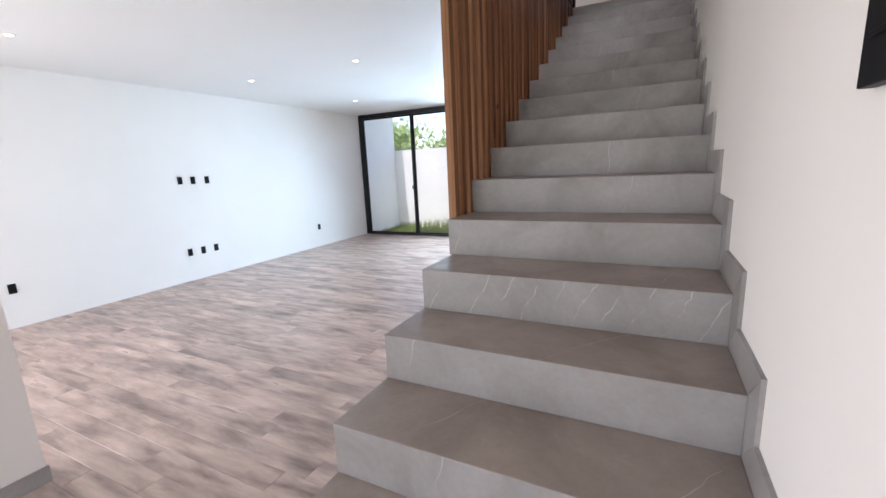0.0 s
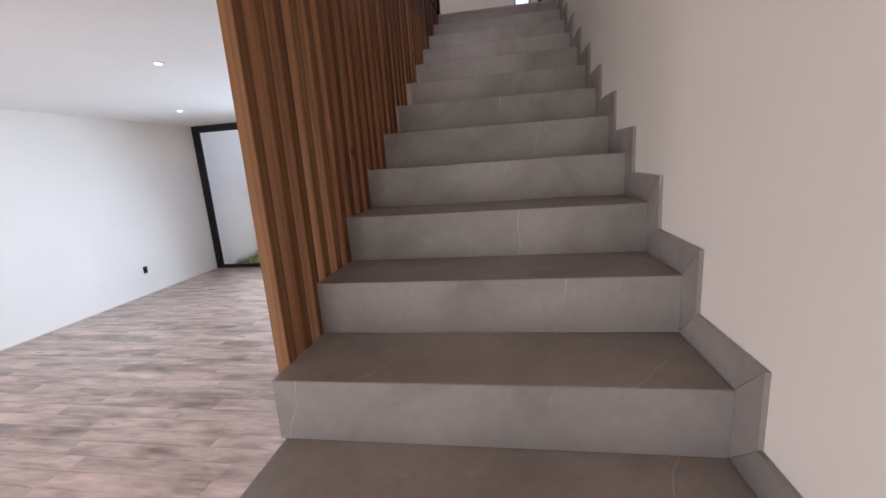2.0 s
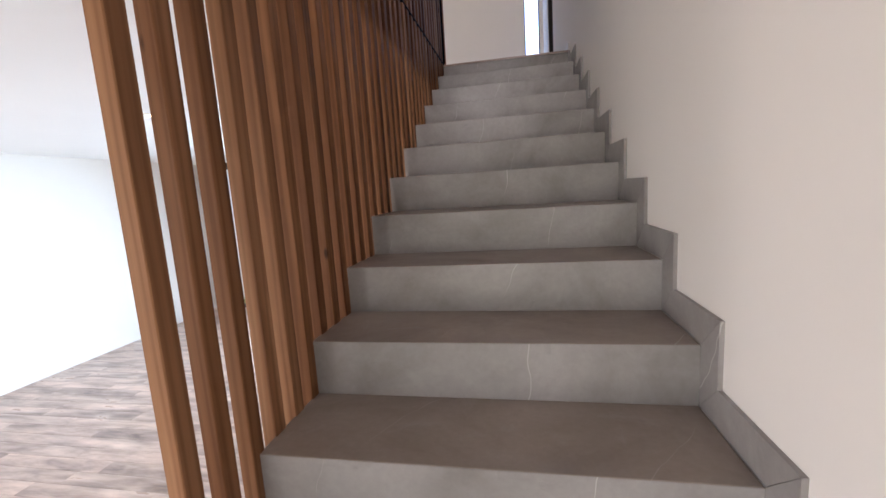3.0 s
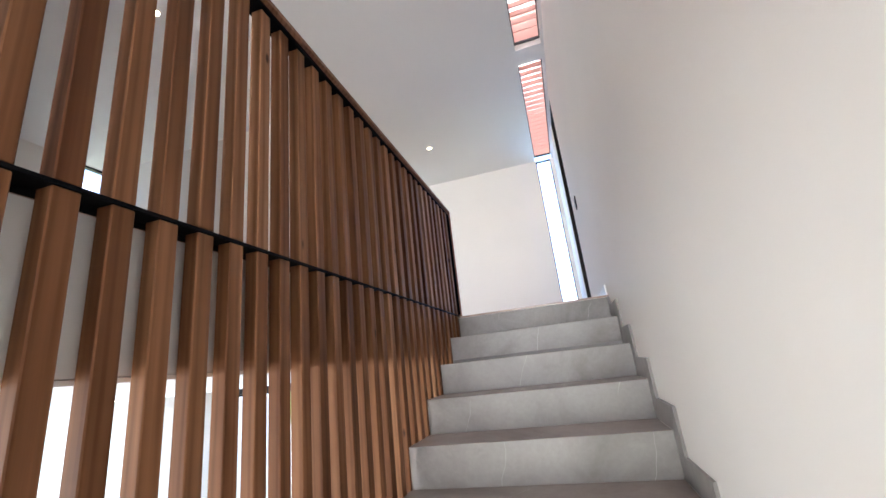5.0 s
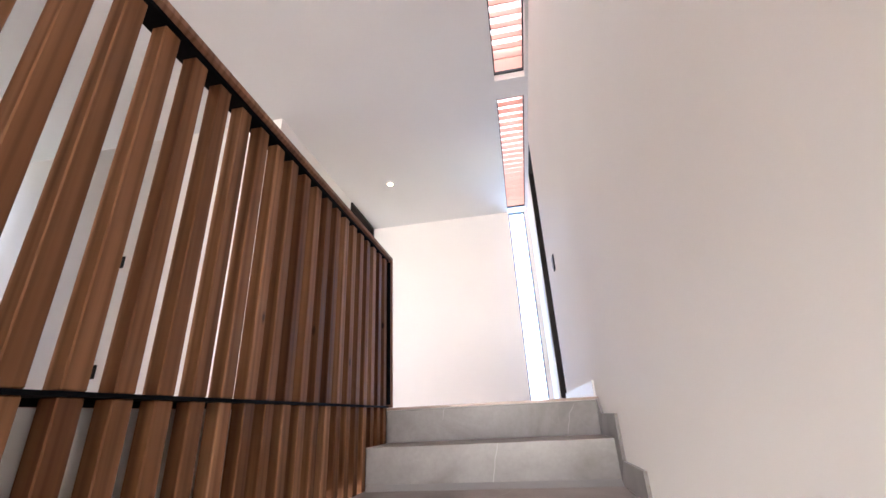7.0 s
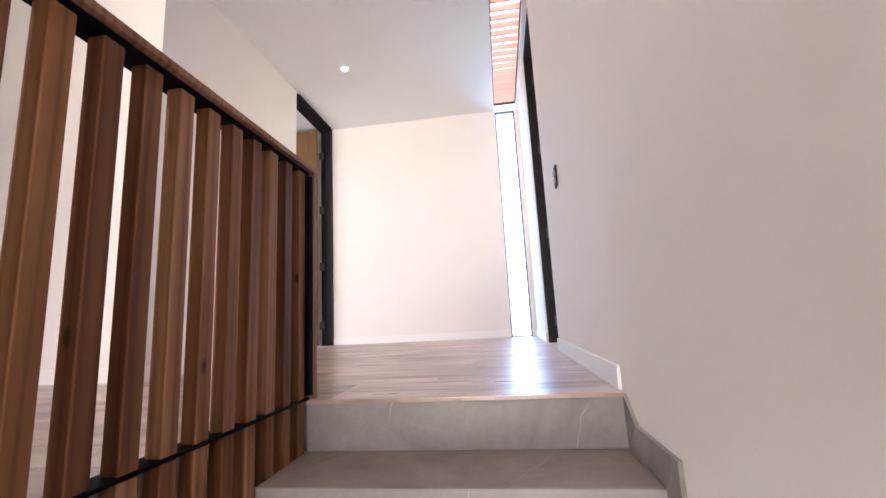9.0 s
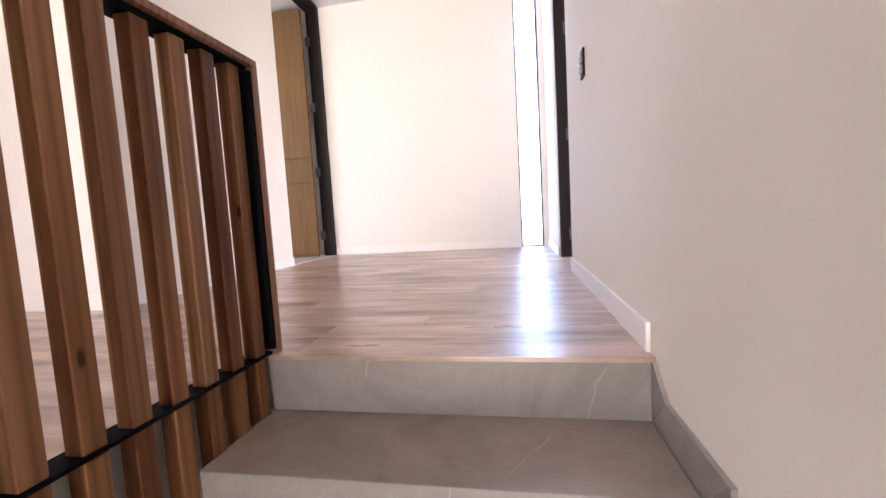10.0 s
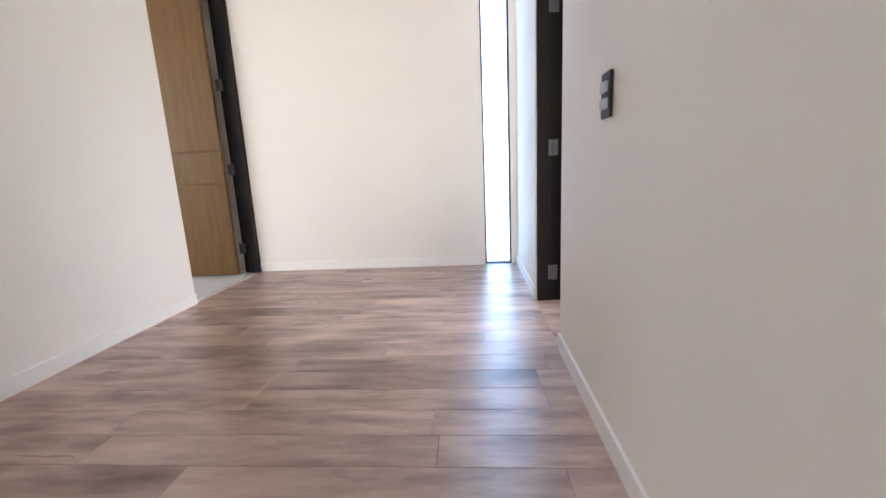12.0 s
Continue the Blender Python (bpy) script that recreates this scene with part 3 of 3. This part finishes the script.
sw = thing("light_switch", "black wall switch plate with two grey rocker keys", "switch", (XW, 6.735, 3.812))
part("plate", boxes((-0.010, 0, -0.042, 0.042, -0.066, 0.066), bevel=0.003), M_BLACK, sw)
part("key", boxes((-0.019, -0.010, -0.026, 0.026, 0.008, 0.038), bevel=0.002), M_GREYPL, sw, "grey rocker key")
part("key", boxes((-0.019, -0.010, -0.026, 0.026, -0.040, -0.010), bevel=0.002), M_GREYPL, sw, "grey rocker key")
panel = thing("wall_panel", "glossy black intercom panel on the white wall", "intercom", (XW, 1.065, 1.06))
part("housing", boxes((-0.022, 0, -0.11, 0.11, 0, 0.30), bevel=0.004), M_BLACK, panel)
part("ledge", boxes((-0.026, -0.0225, -0.10, 0.085, 0.06, 0.068), bevel=0.001, seg=1), M_BLACK, panel)


def downlight(x, y, z, group):
    t = thing("downlight", "small round recessed ceiling lamp, switched on", "ceiling lamp", (x, y, z), group)
    bm = bmesh.new()
    disc(bm, 0, 0, -0.008, 0.0, 0.055, 28)
    part("ring", bm, M_TRIM, t)
    bm = bmesh.new()
    disc(bm, 0, 0, -0.0095, -0.0082, 0.030, 24)
    part("diffuser", bm, M_LED, t, "glowing diffuser")


for x in (-5.65, -3.70):
    for y in (2.32, 4.96, 7.43):
        downlight(x, y, ZC - 0.012, "living room downlights")
for x, y in ((-1.83, 7.95), (-3.27, 4.62)):
    downlight(x, y, ZT, "upper hall downlights")

# ---- garden ----
struct("ground", boxes((-400, 400, 9.5, 800, -1.0, -0.78), (-400, -7.25, -400, 9.5, -1.0, -0.78), (0.2, 400, -400, 9.5, -1.0, -0.78), (-7.25, 0.2, -400, -3.15, -1.0, -0.78)),
       M_LAWN, "lawn and open ground around the house", "ground")
struct("wall_garden_side", boxes((-7.25, -7.08, YWIN + 0.15, 11.0, -0.9, ZT), bevel=0.004), M_OUT, "tall white rendered side wall of the garden", "garden wall")
struct("wall_garden_end", boxes((-7.25, 9.0, 11.0, 11.15, -0.9, 1.5), bevel=0.004), M_OUT, "low white rendered garden wall", "garden wall")


def blades():
    rng = np.random.default_rng(4)
    vs, fs = [], []
    for _ in range(9000):
        x = -7.0 + 7.2 * rng.random()
        y = 9.62 + 1.36 * rng.random()
        h = 0.05 + 0.10 * rng.random()
        if y > 10.5:
            h *= 1.6 + 1.4 * max(0.0, min(1.0, (x + 6.6) / 1.5))
        a = rng.random() * 6.283
        dx, dy = math.cos(a) * 0.006, math.sin(a) * 0.006
        lx, ly = (rng.random() - 0.5) * 0.08, (rng.random() - 0.5) * 0.08
        i = len(vs)
        vs += [(x - dx, y - dy, -0.78), (x + dx, y + dy, -0.78), (x + lx, y + ly, -0.78 + h)]
        fs.append((i, i + 1, i + 2))
    me = bpy.data.meshes.new("grass")
    me.from_pydata(vs, [], fs)
    me.materials.append(M_GRASS)
    return tagged(new("grass", me), "short green garden grass", "grass", "", "stuff")


blades()


def tree(x, y, h, r, seed):
    rng = np.random.default_rng(seed)
    t = thing("tree", "leafy green tree behind the garden wall", "tree", (x, y, -0.78), "trees behind the wall")
    bm = bmesh.new()

    def limb(p, q, r0, r1):
        ax = (q - p).normalized()
        u = ax.orthogonal().normalized()
        w = ax.cross(u)
        a = [bm.verts.new(p + (u * math.cos(i) + w * math.sin(i)) * r0) for i in np.linspace(0, 2 * math.pi, 8, endpoint=False)]
        b = [bm.verts.new(q + (u * math.cos(i) + w * math.sin(i)) * r1) for i in np.linspace(0, 2 * math.pi, 8, endpoint=False)]
        for i in range(8):
            bm.faces.new((a[i], a[(i + 1) % 8], b[(i + 1) % 8], b[i]))
        bm.faces.new(a[::-1])
        bm.faces.new(b)

    top = Vector((0.1, 0, h * 0.55))
    limb(Vector((0, 0, 0)), top, 0.16, 0.09)
    tips = []
    for i in range(7):
        a = i * 0.9 + rng.random()
        q = top + Vector((math.cos(a) * r * (0.4 + 0.5 * rng.random()), math.sin(a) * r * (0.4 + 0.5 * rng.random()), h * (0.05 + 0.33 * rng.random())))
        limb(top - Vector((0, 0, h * 0.15 * rng.random())), q, 0.06, 0.015)
        tips.append(q)
    part("trunk", bm, M_BARK, t)
    vs, fs = [], []
    for c in tips + [top + Vector((0, 0, h * 0.3))]:
        for _ in range(170):
            g = Vector(rng.normal(size=3)) * r * 0.27
            p = c + g
            a, b = Vector(rng.normal(size=3)).normalized() * 0.15, Vector(rng.normal(size=3)).normalized() * 0.09
            i = len(vs)
            vs += [p - a, p + b, p + a, p - b]
            fs.append((i, i + 1, i + 2, i + 3))
    me = bpy.data.meshes.new("crown")
    me.from_pydata([tuple(v) for v in vs], [], fs)
    me.materials.append(M_LEAF)
    o = new("crown", me)
    o.parent = t


tree(-12.2, 18.0, 3.6, 1.5, 1)
tree(-9.6, 21.0, 3.2, 1.7, 2)
tree(-14.5, 22.0, 3.8, 1.6, 3)

# ---- floor planks ----
PW, PL = 0.157, 1.22


def planks(floor, x0, x1, y0, y1, z, seed, holes=()):
    """Staggered boards that run along x."""
    rng = np.random.default_rng(seed)
    meshes = {}
    y = y0
    while y < y1 - 0.02:
        yb = min(y + PW, y1)
        x = x0 - PL * float(rng.random())
        while x < x1 - 0.02:
            a, b = max(x, x0), min(x + PL, x1)
            x += PL
            if b - a < 0.03:
                continue
            spans = [(a, b)]
            for hx0, hx1, hy0, hy1 in holes:
                if hy0 < (y + yb) / 2 < hy1:
                    spans = [s for (p, q) in spans for s in ((p, min(q, hx0)), (max(p, hx1), q)) if s[1] - s[0] > 0.03]
            for p, q in spans:
                key = (round(q - p, 3), round(yb - y, 3))
                if key not in meshes:
                    bm = boxes((0.0006, q - p - 0.0006, 0.0006, yb - y - 0.0006, -0.012, 0.0), bevel=0.0012, seg=1)
                    me = bpy.data.meshes.new("plank")
                    bm.to_mesh(me)
                    bm.free()
                    me.materials.append(M_PLANK)
                    meshes[key] = me
                shared("plank", meshes[key], floor, Matrix.Translation((p, y, z)))
        y = yb


planks(bpy.data.objects["floor_upper"], XLW, XW, YT + 0.03, YB, ZU, 5)
planks(bpy.data.objects["floor_upper"], -6.3, XV + 0.003, 3.0, 6.42, ZU, 6, [(XLW, 3.0, YT + 0.03, 9.0)])
planks(bpy.data.objects["floor_upper"], -6.3, XV + 0.003, -3.0, 3.0, ZU, 10)
planks(bpy.data.objects["floor_upper"], XV + 0.003, XW, -3.0, 0.78, ZU, 11)
planks(bpy.data.objects["floor"], -7.08, XL - 0.01, 1.5, YWIN, ZG, 7)
planks(bpy.data.objects["floor"], -7.08, XW, -1.0, 1.5, ZG, 8, [(XL - 0.01, 1.0, -0.1, 1.6)])
planks(bpy.data.objects["floor_upper"], 0.2, 2.4, 5.55, YB, ZU, 9)
planks(bpy.data.objects["floor_upper"], XW, 0.2, 7.38, 8.17, ZU, 12)
